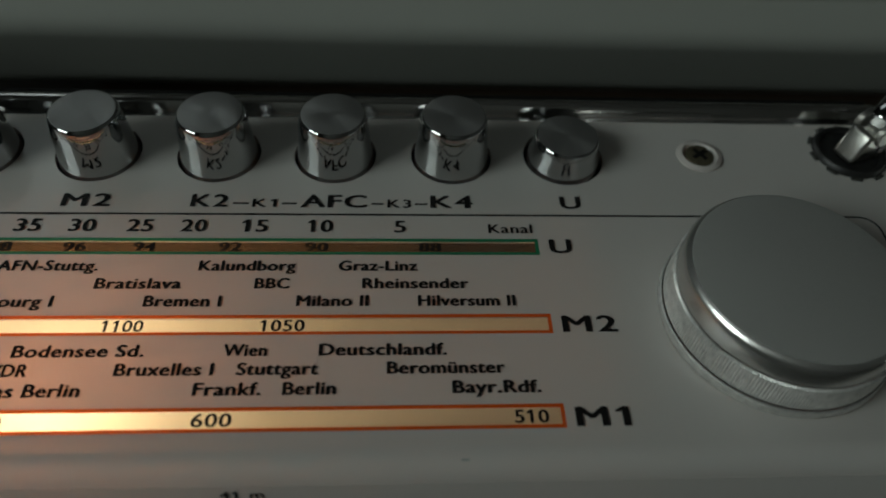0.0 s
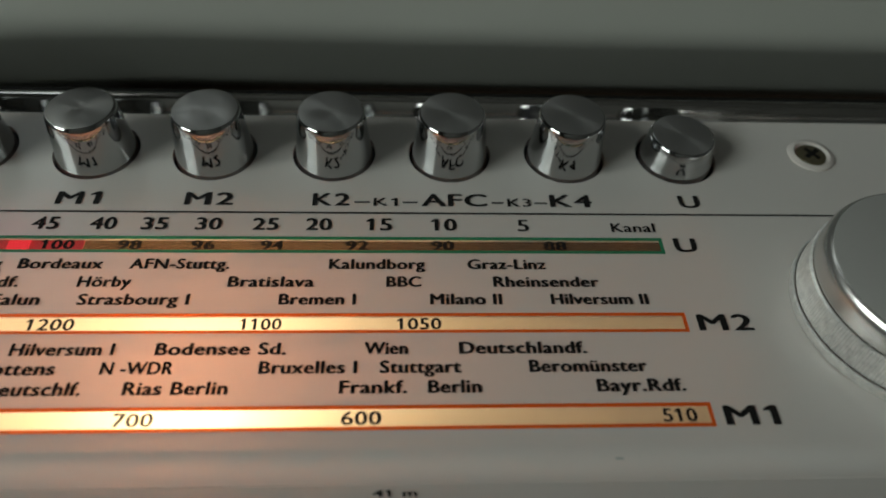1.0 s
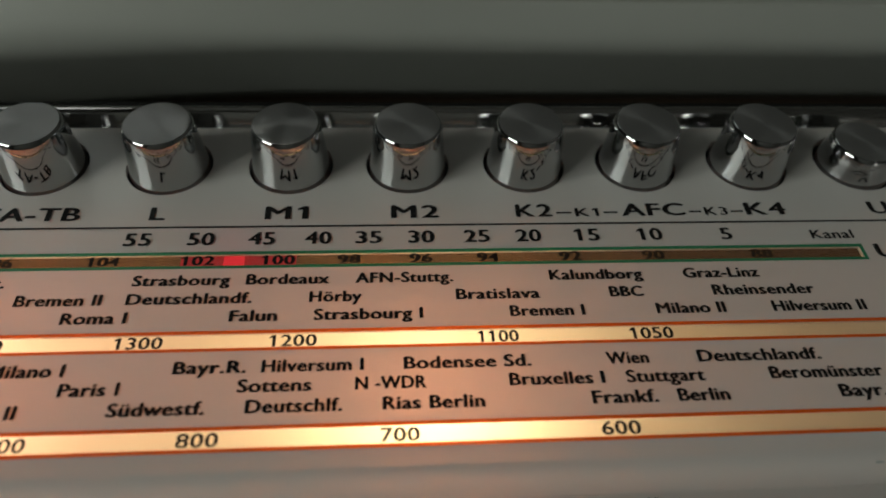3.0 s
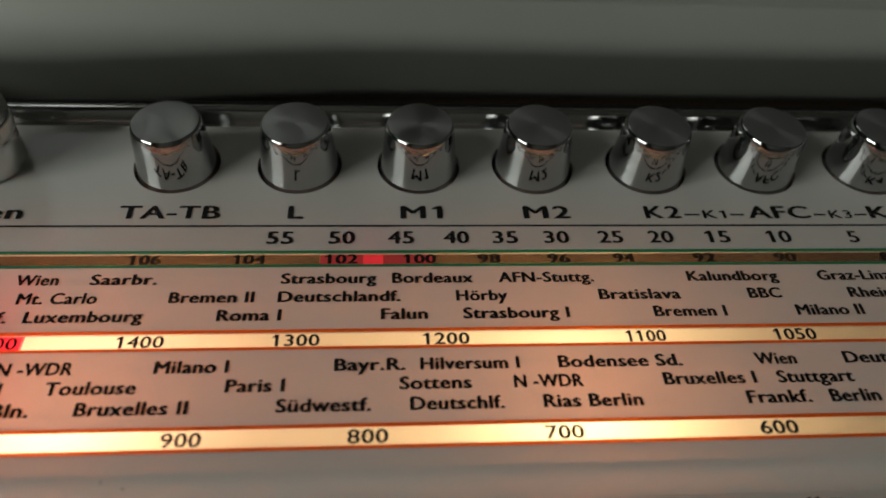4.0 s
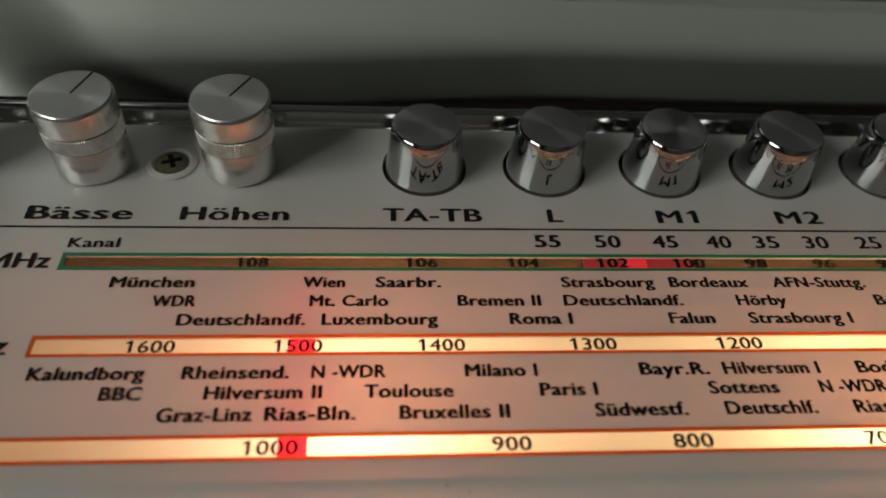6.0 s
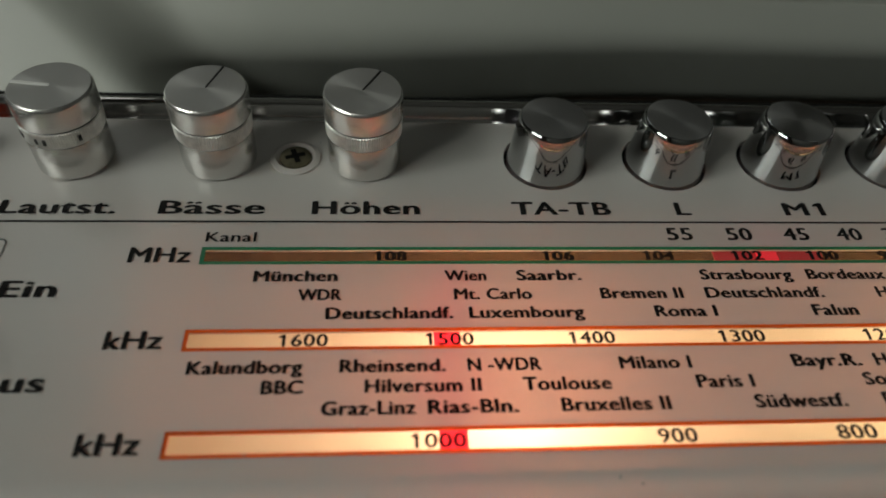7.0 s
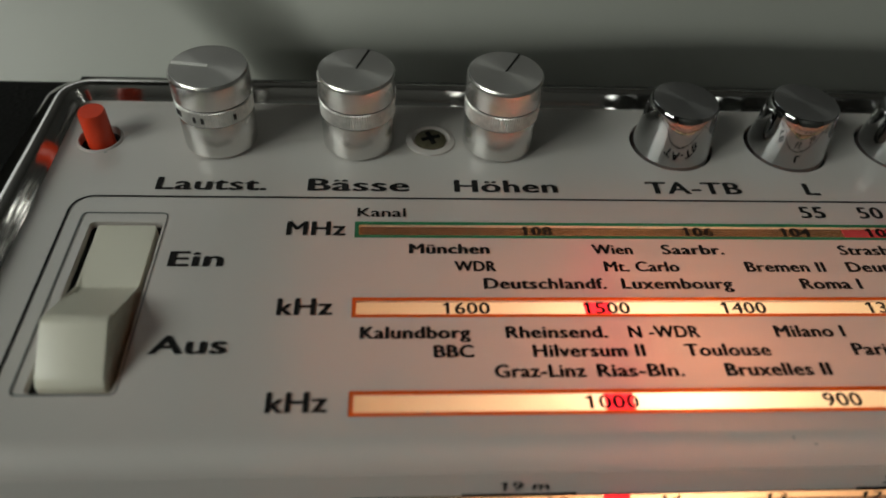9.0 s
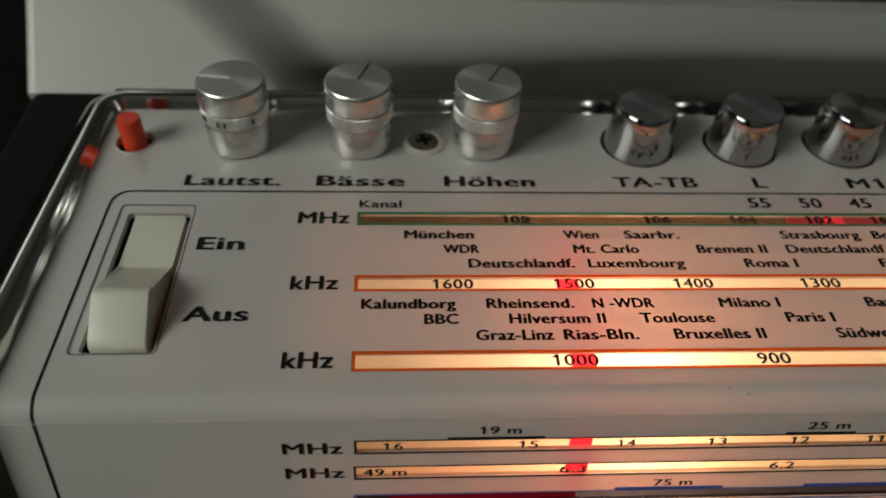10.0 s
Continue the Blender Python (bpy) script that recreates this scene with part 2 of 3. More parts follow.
def frame_strip(x0, s0, x1, s1, w, off):
    """A printed border: a rectangle with its middle cut out."""
    return sheet(rect_points(x0, s0, x1, s1), [rect_points(x0 + w, s0 + w, x1 - w, s1 - w)], off)


CAP = {}


def letters(text, bold, slant=0.0, space=1.0):
    """The mesh of a word in the built-in font, and its height of capitals."""
    data = bpy.data.curves.new("lettering", "FONT")
    data.body, data.size, data.offset, data.shear = text, 1.0, bold, slant
    data.resolution_u, data.space_character = 3, space
    ob = bpy.data.objects.new("lettering", data)
    scene.collection.objects.link(ob)
    bpy.context.view_layer.update()
    me = bpy.data.meshes.new_from_object(ob.evaluated_get(bpy.context.evaluated_depsgraph_get()))
    bpy.data.objects.remove(ob)
    bpy.data.curves.remove(data)
    return me


def word(text, x0, x1, s, cap, parent, mat=None, bold=0.02, off=0.004, slant=0.0, space=1.06):
    """Print a word between x0 and x1 with its baseline at s and capitals cap high; bold thickens the strokes sideways."""
    if not CAP:
        h = letters("H", 0.0)
        CAP["H"] = max(v.co.y for v in h.vertices)
        bpy.data.meshes.remove(h)
    me = letters(text, 0.0, slant, space)
    flags = []
    for i, ch in enumerate(text):
        if ch == "1":                       # the print's figure one has a flag
            head, alone = letters(text[:i + 1], 0.0, slant, space), letters("1", 0.0, slant, space)
            alone_x = [v.co.x for v in alone.vertices]
            flags.append(max(v.co.x for v in head.vertices) - (max(alone_x) - min(alone_x)))
            bpy.data.meshes.remove(head)
            bpy.data.meshes.remove(alone)
    if flags:
        fb = bmesh.new()
        fb.from_mesh(me)
        for fx in flags:
            ch = CAP["H"]
            fb.faces.new([fb.verts.new((fx + px, py * ch, 0)) for px, py in ((-0.13, 0.72), (0.03, 0.82), (0.03, 1.0), (-0.02, 0.98), (-0.13, 0.84))])
        fb.to_mesh(me)
        fb.free()
    xs = [v.co.x for v in me.vertices]
    lo, hi = min(xs) - bold, max(xs) + bold
    bm = bmesh.new()
    for n, (dx, dy) in enumerate(((-bold, -bold * 0.35), (0, bold * 0.5), (bold, -bold * 0.35))):
        first = len(bm.verts)
        bm.from_mesh(me)
        bm.verts.ensure_lookup_table()
        for v in bm.verts[first:]:
            v.co = on_plate(x0 + (v.co.x + dx - lo) / (hi - lo) * (x1 - x0), s + (v.co.y + dy) / CAP["H"] * cap, off + 0.0006 * n)
    bm.to_mesh(me)
    bm.free()
    me.materials.clear()
    me.materials.append(mat or INK)
    me.name = "lettering"
    ob = new("lettering", me)
    ob.parent = parent
    return ob


# ---- the room ----
def structure(name, lo, hi, mat, label, category):
    ob = mesh_object(name, box(lo, hi, u=1.0), mat, 0)
    return tagged(ob, label, category, kind="structure")


T = 0.12
x0, x1, y0, y1 = *ROOM_X, *ROOM_Y
structure("floor", (x0 - T, y0 - T, -0.1), (x1 + T, y1 + T, 0), FLOOR, "dark wooden floor of the dim room", "floor")
structure("ceiling", (x0 - T, y0 - T, ROOM_H), (x1 + T, y1 + T, ROOM_H + 0.1), CEILING, "plain pale ceiling of the dim room", "ceiling")
structure("wall_north", (x0, y1, 0), (x1, y1 + T, ROOM_H), WALL, "plain grey plaster wall behind the table", "wall")
structure("wall_east", (x1, y0 - T, 0), (x1 + T, y1 + T, ROOM_H), WALL, "plain grey plaster wall beside the table", "wall")
structure("wall_south", (x0, y0 - T, 0), (x1, y0, ROOM_H), WALL, "plain grey plaster wall in front of the table", "wall")
(ay0, ay1), (az0, az1), _ = WEST_OPENINGS[0]
(by0, by1), (bz0, bz1), _ = WEST_OPENINGS[1]
west = bmesh.new()
for ya, za, yb, zb in ((y0 - T, 0, ay0, ROOM_H), (ay0, 0, ay1, az0), (ay0, az1, ay1, ROOM_H), (ay1, 0, by0, ROOM_H),
                       (by0, 0, by1, bz0), (by0, bz1, by1, ROOM_H), (by1, 0, y1 + T, ROOM_H)):
    piece = box((x0 - T, ya, za), (x0, yb, zb), u=1.0)
    tmp = bpy.data.meshes.new("tmp")
    piece.to_mesh(tmp)
    piece.free()
    west.from_mesh(tmp)
    bpy.data.meshes.remove(tmp)
tagged(mesh_object("wall_west", west, WALL, 0), "grey plaster wall with the window and the added fill opening", "wall", kind="structure")

FRAME_WHITE = material("window_paint", (0.6, 0.6, 0.57), 0.5, grain=0.04, scale=80)


def west_window(name, wy0, wy1, wz0, wz1):
    holder = tagged(new(name), "plain white wooden window frame out of view with one mullion", "window", kind="structure")
    wym = (wy0 + wy1) / 2
    for (ya, za), (yb, zb) in (((wy0, wz0), (wy0 + 0.04, wz1)), ((wy1 - 0.04, wz0), (wy1, wz1)), ((wy0 + 0.04, wz0), (wy1 - 0.04, wz0 + 0.04)),
                               ((wy0 + 0.04, wz1 - 0.04), (wy1 - 0.04, wz1)), ((wym - 0.015, wz0 + 0.04), (wym + 0.015, wz1 - 0.04))):
        bar = mesh_object("window_frame", box((x0 - 0.015, ya, za), (x0 + 0.01, yb, zb), u=1.0), FRAME_WHITE, 0)
        bar.parent = holder


west_window("window_1", ay0, ay1, az0, az1)
# unseen high window, added so that the left of the plate gleams more
west_window("added_window", by0, by1, bz0, bz1)

table = tagged(new("table"), "dark wooden table on which the radio stands", "table")
table.matrix_world = pose(0.13, 0.05, 0)
tab = box((-0.6, -0.35, TABLE_Z - 0.03), (0.6, 0.35, TABLE_Z), 0.004, u=1.0)
ob = mesh_object("tabletop", tab, TABLE)
ob.parent = table
for lx in (-0.54, 0.54):
    for ly in (-0.29, 0.29):
        ob = mesh_object("leg", box((lx - 0.025, ly - 0.025, 0), (lx + 0.025, ly + 0.025, TABLE_Z - 0.03), 0.004, u=1.0), TABLE)
        ob.parent = table

# ---- the radio ----
radio = tagged(new("portable_radio"), "vintage portable radio with lit scales and chrome buttons on a table", "radio")
radio.matrix_world = ROOT

X0, X1, S_BACK, S_LOW = -2.03, 11.0, 1.86, S_FRONT - 5.2
BUTTON_X, BUTTON_Y, HOLE_R = [2.278, 3.148, 4.012, 4.858, 5.722, 6.573, 7.437, 8.29], 1.45, 0.303
KNOB_X, KNOB_Y = [-0.955, 0.0, 0.992], 1.45
WINDOWS = [(0.004, 0.482, 7.995, 0.626, "green"), (0.01, -0.146, 8.0, 0.002, "orange"), (0.018, -0.782, 7.992, -0.628, "orange")]
F = S_FRONT
FRONT_WINDOWS = [(0.037, F - 0.285, 7.95, F - 0.165, "black"), (0.028, F - 0.508, 7.95, F - 0.386, "black"), (0.02, F - 0.76, 7.95, F - 0.64, "blue")]
SLOT = (-1.63, -0.63, -1.185, 0.607)

holes = [ring_points(x, BUTTON_Y, HOLE_R) for x in BUTTON_X]
holes += [rect_points(*w[:4]) for w in WINDOWS]
holes += [rect_points(*SLOT, r=0.03), ring_points(-1.785, 1.422, 0.135, 32)]
plate = part("dial_plate", sheet(rect_points(X0, S_BEND, X1, S_BACK, 0.0), holes, 0, 0.05), PANEL, radio, "pale grey lacquered plate with black print", smooth=0)
front = part("front_plate", sheet(rect_points(X0, S_LOW, X1, S_FRONT), [rect_points(*w[:4]) for w in FRONT_WINDOWS], 0, 0.05), PANEL, radio,
             "pale grey lacquered front with short-wave scales", smooth=0)
bend = bmesh.new()
rows = []
for k in range(11):
    s = S_BEND + (S_FRONT - S_BEND) * k / 10
    rows.append([bend.verts.new(on_plate(x, s)) for x in (X0, X1)])
for a, b in zip(rows, rows[1:]):
    bend.faces.new((a[0], a[1], b[1], b[0]))
part("plate_bend", bend, PANEL, plate, smooth=80)
part("crease_line", strip(X0, S_FRONT - 0.004, X1, S_FRONT + 0.008, 0.004), PANEL, front)

# black case behind and below the plate
case = bmesh.new()
down = Vector((0, -math.cos(FOLD), -math.sin(FOLD)))
pf = P_FRONT + Vector((0, 0.09, -0.06))
f_bottom = P_FRONT + 6.2 * down + Vector((0, 0.04, 0.0))
b_bottom = f_bottom + 3.9 * Vector((0, math.cos(radians(15)), -math.sin(radians(15))))
for xa, xb in ((-2.87, -2.05), (11.02, 11.7)):
    side = [Vector((0, 2.23, -0.04)), b_bottom, f_bottom, pf + Vector((0, -0.06, 0)), Vector((0, S_BEND + 0.02, -0.06))]
    bm = bmesh.new()
    a = [bm.verts.new((p + Vector((xa, 0, 0))) * U) for p in side]
    b = [bm.verts.new((p + Vector((xb, 0, 0))) * U) for p in side]
    bm.faces.new(a)
    bm.faces.new(b[::-1])
    for i in range(5):
        bm.faces.new((a[i], b[i], b[(i + 1) % 5], a[(i + 1) % 5]))
    bmesh.ops.bevel(bm, geom=bm.edges[:], offset=0.12 * U, segments=3, affect="EDGES", profile=0.5)
    part("case_side", bm, LEATHERETTE, radio, "black leatherette cheek of the case")
bm = bmesh.new()
back = [Vector((0, 2.23, -0.045)), b_bottom, f_bottom, f_bottom + Vector((0, 0.2, 0.12)), b_bottom + Vector((0, -0.2, 0.15)), Vector((0, 1.87, -0.05))]
a = [bm.verts.new((p + Vector((-2.15, 0, 0))) * U) for p in back]
b = [bm.verts.new((p + Vector((11.02, 0, 0))) * U) for p in back]
bm.faces.new(a)
bm.faces.new(b[::-1])
for i in range(6):
    bm.faces.new((a[i], b[i], b[(i + 1) % 6], a[(i + 1) % 6]))
part("case_back", bm, LEATHERETTE, radio)

# chrome rim round the plate: a bead with a rolled profile swept along the edge
RIM = [(0.0, -0.01), (0.01, 0.004), (0.018, 0.03), (0.04, 0.098), (0.055, 0.116), (0.08, 0.124), (0.11, 0.12), (0.14, 0.1), (0.162, 0.06), (0.174, 0.0), (0.178, -0.08)]


def rim():
    bm = bmesh.new()
    r = 0.1
    path = [((X0, S_LOW), (-1, 0)), ((X0, S_FRONT), (-1, 0))]
    path += [((X0, S_FRONT + (S_BEND - S_FRONT) * k / 8), (-1, 0)) for k in range(1, 9)]
    path += [((X0 + r - r * math.cos(radians(a)), S_BACK - r + r * math.sin(radians(a))), (-math.cos(radians(a)), math.sin(radians(a)))) for a in range(0, 91, 15)]
    path += [((X1 - r + r * math.sin(radians(a)), S_BACK - r + r * math.cos(radians(a))), (math.sin(radians(a)), math.cos(radians(a)))) for a in range(0, 91, 15)]
    path += [((X1, S_BEND - (S_BEND - S_FRONT) * k / 8), (1, 0)) for k in range(0, 9)]
    path += [((X1, S_LOW), (1, 0))]
    loops = []
    for (x, s), (nx, ns) in path:
        wide = 1.0 + max(0.0, -nx) * (0.45 + 0.75 * min(1.0, max(0.0, (S_BACK - 0.1 - s) / (S_BACK - S_BEND))))
        loops.append([bm.verts.new(on_plate(x + d * wide * nx - 0.01 * nx, s + d * ns, h)) for d, h in RIM])
    for a, b in zip(loops, loops[1:]):
        for i in range(len(RIM) - 1):
            bm.faces.new((a[i], a[i + 1], b[i + 1], b[i]))
    return bm


part("chrome_rim", rim(), RIM_CHROME, radio, "polished chrome rim round the plate", smooth=50)

# light box under the scales
box_bm = sheet(rect_points(-0.3, -0.98, 8.3, 1.0), [], -0.22)
part("light_diffuser", box_bm, DIFFUSER, radio, "opal sheet behind the scales", smooth=0)
part("light_diffuser", sheet(rect_points(-0.3, F - 1.3, 8.3, F - 0.06), [], -0.12), DIFFUSER, radio, smooth=0)

# unseen black bar, added to keep direct lamp light off the bend
part("light_baffle", box((-0.4, -1.0, -0.36), (8.4, -0.8, -0.235), 0.01), BLACK, radio)
# unseen white back and ends, added to brighten the ends of the scales
reflector = part("reflector", box((-0.4, -1.0, -1.36), (8.4, 0.99, -1.3), 0.01), REFLECTOR, radio, "unseen white reflector added behind the dial lamps")
for xa in (-0.4, 8.34):
    part("end_wall", box((xa, -0.99, -1.295), (xa + 0.06, 0.98, -0.24), 0.01), REFLECTOR, reflector)
# unseen black wall, added to stop the red glow round the buttons
part("light_baffle", box((-0.4, 1.0, -1.3), (8.4, 1.05, -0.055), 0.01), BLACK, radio)
STYLE = {"green": (GREEN, AMBER_GLASS), "orange": (ORANGE, AMBER_GLASS), "black": (INK, ORANGE_GLASS), "blue": (BLUE, BLUE_GLASS)}
panes = []
for xa, sa, xb, sb, kind in WINDOWS + FRONT_WINDOWS:
    edge, glass = STYLE[kind]
    w = 0.026 if kind == "green" else 0.024 if kind == "orange" else 0.015
    pane = part("scale_window", sheet(rect_points(xa + w, sa + w, xb - w, sb - w), [], -0.012), glass, radio, "long lit scale window with printed frequencies", smooth=0)
    part("border", frame_strip(xa, sa, xb, sb, w, -0.003), edge, pane, f"{kind} printed border", smooth=0)
    panes.append(pane)

# needles under the windows
part("needle", strip(1.422, -0.86, 1.578, 0.42, -0.15, 0.02), NEEDLE, radio, "red tuning needle", smooth=0)
part("needle", strip(1.375, F - 0.6, 1.515, F - 0.15, -0.05, 0.02), NEEDLE, radio, "red tuning needle", smooth=0)
part("needle", strip(0.25, F - 0.77, 1.467, F - 0.64, -0.05, 0.02), NEEDLE, radio, "red tuning needle", smooth=0)
part("scale_film", strip(-0.1, 0.625, 8.1, 0.98, -0.18, 0.01), BROWN_GLASS, radio, "brown tinted film under the window", smooth=0)
part("needle", strip(3.33, 0.5, 4.09, 0.8, -0.13, 0.01), WIDE_NEEDLE, radio, "wide red tuning needle", smooth=0)
part("needle", strip(3.62, 0.5, 3.75, 0.8, -0.10, 0.02), BRIGHT_NEEDLE, radio, "glowing red tuning needle", smooth=0)

# print
LABELS = [("Lautst.", -1.305, -0.585), ("Bässe", -0.321, 0.355), ("Höhen", 0.655, 1.361), ("TA-TB", 1.979, 2.653), ("L", 3.103, 3.211), ("M1", 3.871, 4.164),
          ("M2", 4.73, 5.064), ("K2", 5.601, 5.86), ("AFC", 6.355, 6.82), ("K4", 7.265, 7.566), ("U", 8.197, 8.348)]
for text, a, b in LABELS:
    word(text, a, b, 0.908, 0.116, plate, bold=0.03, space=1.18 if len(text) < 3 else 1.06)
for text, a, b in (("K1", 6.023, 6.19), ("K3", 6.962, 7.13)):
    word(text, a, b, 0.908, 0.075, plate, bold=0.02, space=1.2)
for a, b in ((5.89, 6.0), (6.225, 6.33), (6.85, 6.935), (7.155, 7.245)):
    part("printed_dash", strip(a, 0.938, b, 0.95, 0.004), INK, plate, smooth=0)
KANAL = [("55", 2.982), ("50", 3.39), ("45", 3.783), ("40", 4.156), ("35", 4.49), ("30", 4.843), ("25", 5.219), ("20", 5.574), ("15", 5.979), ("10", 6.42)]
for text, a in KANAL:
    word(text, a, a + 0.176, 0.68, 0.106, plate, bold=0.03)
word("5", 7.01, 7.091, 0.677, 0.104, plate, bold=0.024)
word("Kanal", 7.659, 7.966, 0.675, 0.078, plate, bold=0.02)
word("Kanal", 0.016, 0.327, 0.666, 0.078, plate, bold=0.02)
for text, a, b in (("108", 1.071, 1.264), ("106", 2.133, 2.329), ("104", 2.791, 2.987), ("102", 3.38, 3.583), ("100", 3.891, 4.097), ("98", 4.38, 4.523),
                   ("96", 4.85, 4.994), ("94", 5.299, 5.437), ("92", 5.852, 5.996), ("90", 6.42, 6.566), ("88", 7.18, 7.324)):
    word(text, a - 0.006, b + 0.006, 0.519, 0.074, panes[0], bold=0.042, off=-0.008)
STATIONS = [
    (0.346, [("München", 0.344, 0.846), ("Wien", 1.494, 1.753), ("Saarbr.", 1.939, 2.348), ("Strasbourg", 3.108, 3.712), ("Bordeaux", 3.809, 4.333),
             ("AFN-Stuttg.", 4.495, 5.124), ("Kalundborg", 5.751, 6.373), ("Graz-Linz", 6.647, 7.164)]),
    (0.202, [("WDR", 0.618, 0.875), ("Mt. Carlo", 1.544, 2.018), ("Bremen II", 2.441, 2.959), ("Deutschlandf.", 3.101, 3.863), ("Hörby", 4.212, 4.539),
             ("Bratislava", 5.131, 5.669), ("BBC", 6.122, 6.346), ("Rheinsender", 6.805, 7.493)]),
    (0.064, [("Deutschlandf.", 0.786, 1.531), ("Luxembourg", 1.624, 2.316), ("Roma I", 2.748, 3.135), ("Falun", 3.739, 4.029), ("Strasbourg I", 4.247, 4.919),
             ("Bremen I", 5.46, 5.936), ("Milano II", 6.397, 6.851), ("Hilversum II", 7.161, 7.787)]),
    (-0.296, [("Kalundborg", 0.061, 0.683), ("Rheinsend.", 0.881, 1.468), ("N -WDR", 1.588, 2.006), ("Milano I", 2.451, 2.87), ("Bayr.R.", 3.469, 3.885),
              ("Hilversum I", 3.969, 4.558), ("Bodensee Sd.", 4.789, 5.545), ("Wien", 6, 6.258), ("Deutschlandf.", 6.561, 7.331)]),
    (-0.424, [("BBC", 0.469, 0.694), ("Hilversum II", 1.02, 1.656), ("Toulouse", 1.884, 2.381), ("Paris I", 2.866, 3.199), ("Sottens", 3.845, 4.264),
              ("N -WDR", 4.509, 4.919), ("Bruxelles I", 5.399, 5.964), ("Stuttgart", 6.093, 6.569), ("Beromünster", 6.968, 7.673)]),
    (-0.556, [("Graz-Linz", 0.794, 1.295), ("Rias-Bln.", 1.357, 1.845), ("Bruxelles II", 2.077, 2.683), ("Südwestf.", 3.158, 3.687), ("Deutschlf.", 3.904, 4.442),
              ("Rias Berlin", 4.665, 5.246), ("Frankf.", 5.865, 6.253), ("Berlin", 6.371, 6.679), ("Bayr.Rdf.", 7.349, 7.874)]),
]
for s, row in STATIONS:
    for text, a, b in row:
        word(text, a, b, s, 0.08, plate, bold=0.043)
for text, a, b in (("1600", 0.535, 0.81), ("1500", 1.363, 1.64), ("1400", 2.195, 2.469), ("1300", 3.095, 3.376), ("1200", 3.994, 4.276), ("1100", 5.246, 5.496), ("1050", 6.191, 6.464)):
    word(text, a, b, -0.114, 0.08, panes[1], bold=0.025, off=-0.008)
for text, a, b in (("1000", 1.264, 1.551), ("900", 2.567, 2.782), ("800", 3.558, 3.783), ("700", 4.651, 4.869), ("600", 5.885, 6.109), ("510", 7.699, 7.898)):
    word(text, a, b, -0.744, 0.08, panes[2], bold=0.025, off=-0.008)
for text, a, b, s in (("U", 8.066, 8.221, 0.498), ("M2", 8.062, 8.414, -0.137), ("M1", 8.049, 8.366, -0.774), ("MHz", -0.421, -0.049, 0.498),
                      ("kHz", -0.414, -0.097, -0.129), ("kHz", -0.404, -0.089, -0.756), ("Ein", -1.091, -0.766, 0.237), ("Aus", -1.066, -0.649, -0.391)):
    word(text, a, b, s, 0.118, plate, bold=0.03, space=1.15 if len(text) < 3 else 1.05)
# front scales
for text, a, b, d, cap in (("MHz", -0.395, -0.032, 0.267, 0.088), ("MHz", -0.391, -0.03, 0.478, 0.088), ("MHz", -0.391, -0.03, 0.76, 0.088), ("19 m", 0.795, 1.05, 0.121, 0.06),
                           ("25 m", 2.835, 3.11, 0.122, 0.06), ("75 m", 1.946, 2.205, 0.602, 0.055), ("41 m", 6.063, 6.306, 0.09, 0.055), ("K4", 8.018, 8.313, 0.27, 0.09)):
    word(text, a, b, F - d, cap, front, bold=0.024)
for a, b, d in ((0.601, 1.197, 0.15), (2.713, 3.16, 0.15), (5.948, 6.422, 0.15)):
    part("printed_line", strip(a, F - d - 0.022, b, F - d, 0.004), INK, front, smooth=0)
for a, b, d in ((1.701, 2.413, 0.617), (2.96, 3.9, 0.617)):
    part("printed_line", strip(a, F - d - 0.027, b, F - d, 0.004), BLUE, front, smooth=0)
for text, a, b in (("16", 0.212, 0.335), ("15", 1.044, 1.167), ("14", 1.661, 1.776), ("13", 2.232, 2.355), ("12", 2.766, 2.888), ("11", 3.26, 3.37), ("7", 6.365, 6.42), ("6.5", 6.948, 7.127)):
    word(text, a, b, F - 0.254, 0.056, panes[3], bold=0.022, off=-0.008)
for text, a, b in (("49 m", 0.086, 0.357), ("6.3", 1.321, 1.492), ("6.2", 2.688, 2.854)):
    word(text, a, b, F - 0.479, 0.06, panes[4], bold=0.022, off=-0.008)


# thin black frame line round the dial
def outline_ring(x0, x1, top, low, r, w):
    bm = bmesh.new()
    pts = [(x0, low)]
    pts += [(x0, S_FRONT + (S_BEND - S_FRONT) * k / 8) for k in range(9)]
    pts += [(x0 + r - r * math.cos(radians(a)), top - r + r * math.sin(radians(a))) for a in range(0, 91, 15)]
    pts += [(x1 - r + r * math.sin(radians(a)), top - r + r * math.cos(radians(a))) for a in range(0, 91, 15)]
    pts += [(x1, S_BEND + (S_FRONT - S_BEND) * k / 8) for k in range(9)]
    pts += [(x1, low)]
    prev = None
    for i, (x, s) in enumerate(pts):
        a, b = pts[max(i - 1, 0)], pts[min(i + 1, len(pts) - 1)]
        d = Vector((b[0] - a[0], b[1] - a[1])).normalized()
        nx, ns = -d.y * w / 2, d.x * w / 2
        pair = [bm.verts.new(on_plate(x + nx, s + ns, 0.004)), bm.verts.new(on_plate(x - nx, s - ns, 0.004))]
        if prev:
            bm.faces.new((prev[0], prev[1], pair[1], pair[0]))
        prev = pair
    return bm


part("frame_line", outline_ring(-1.79, 10.5, 0.839, S_FRONT - 4.8, 0.13, 0.016), INK, plate, "thin black printed frame line", smooth=0)


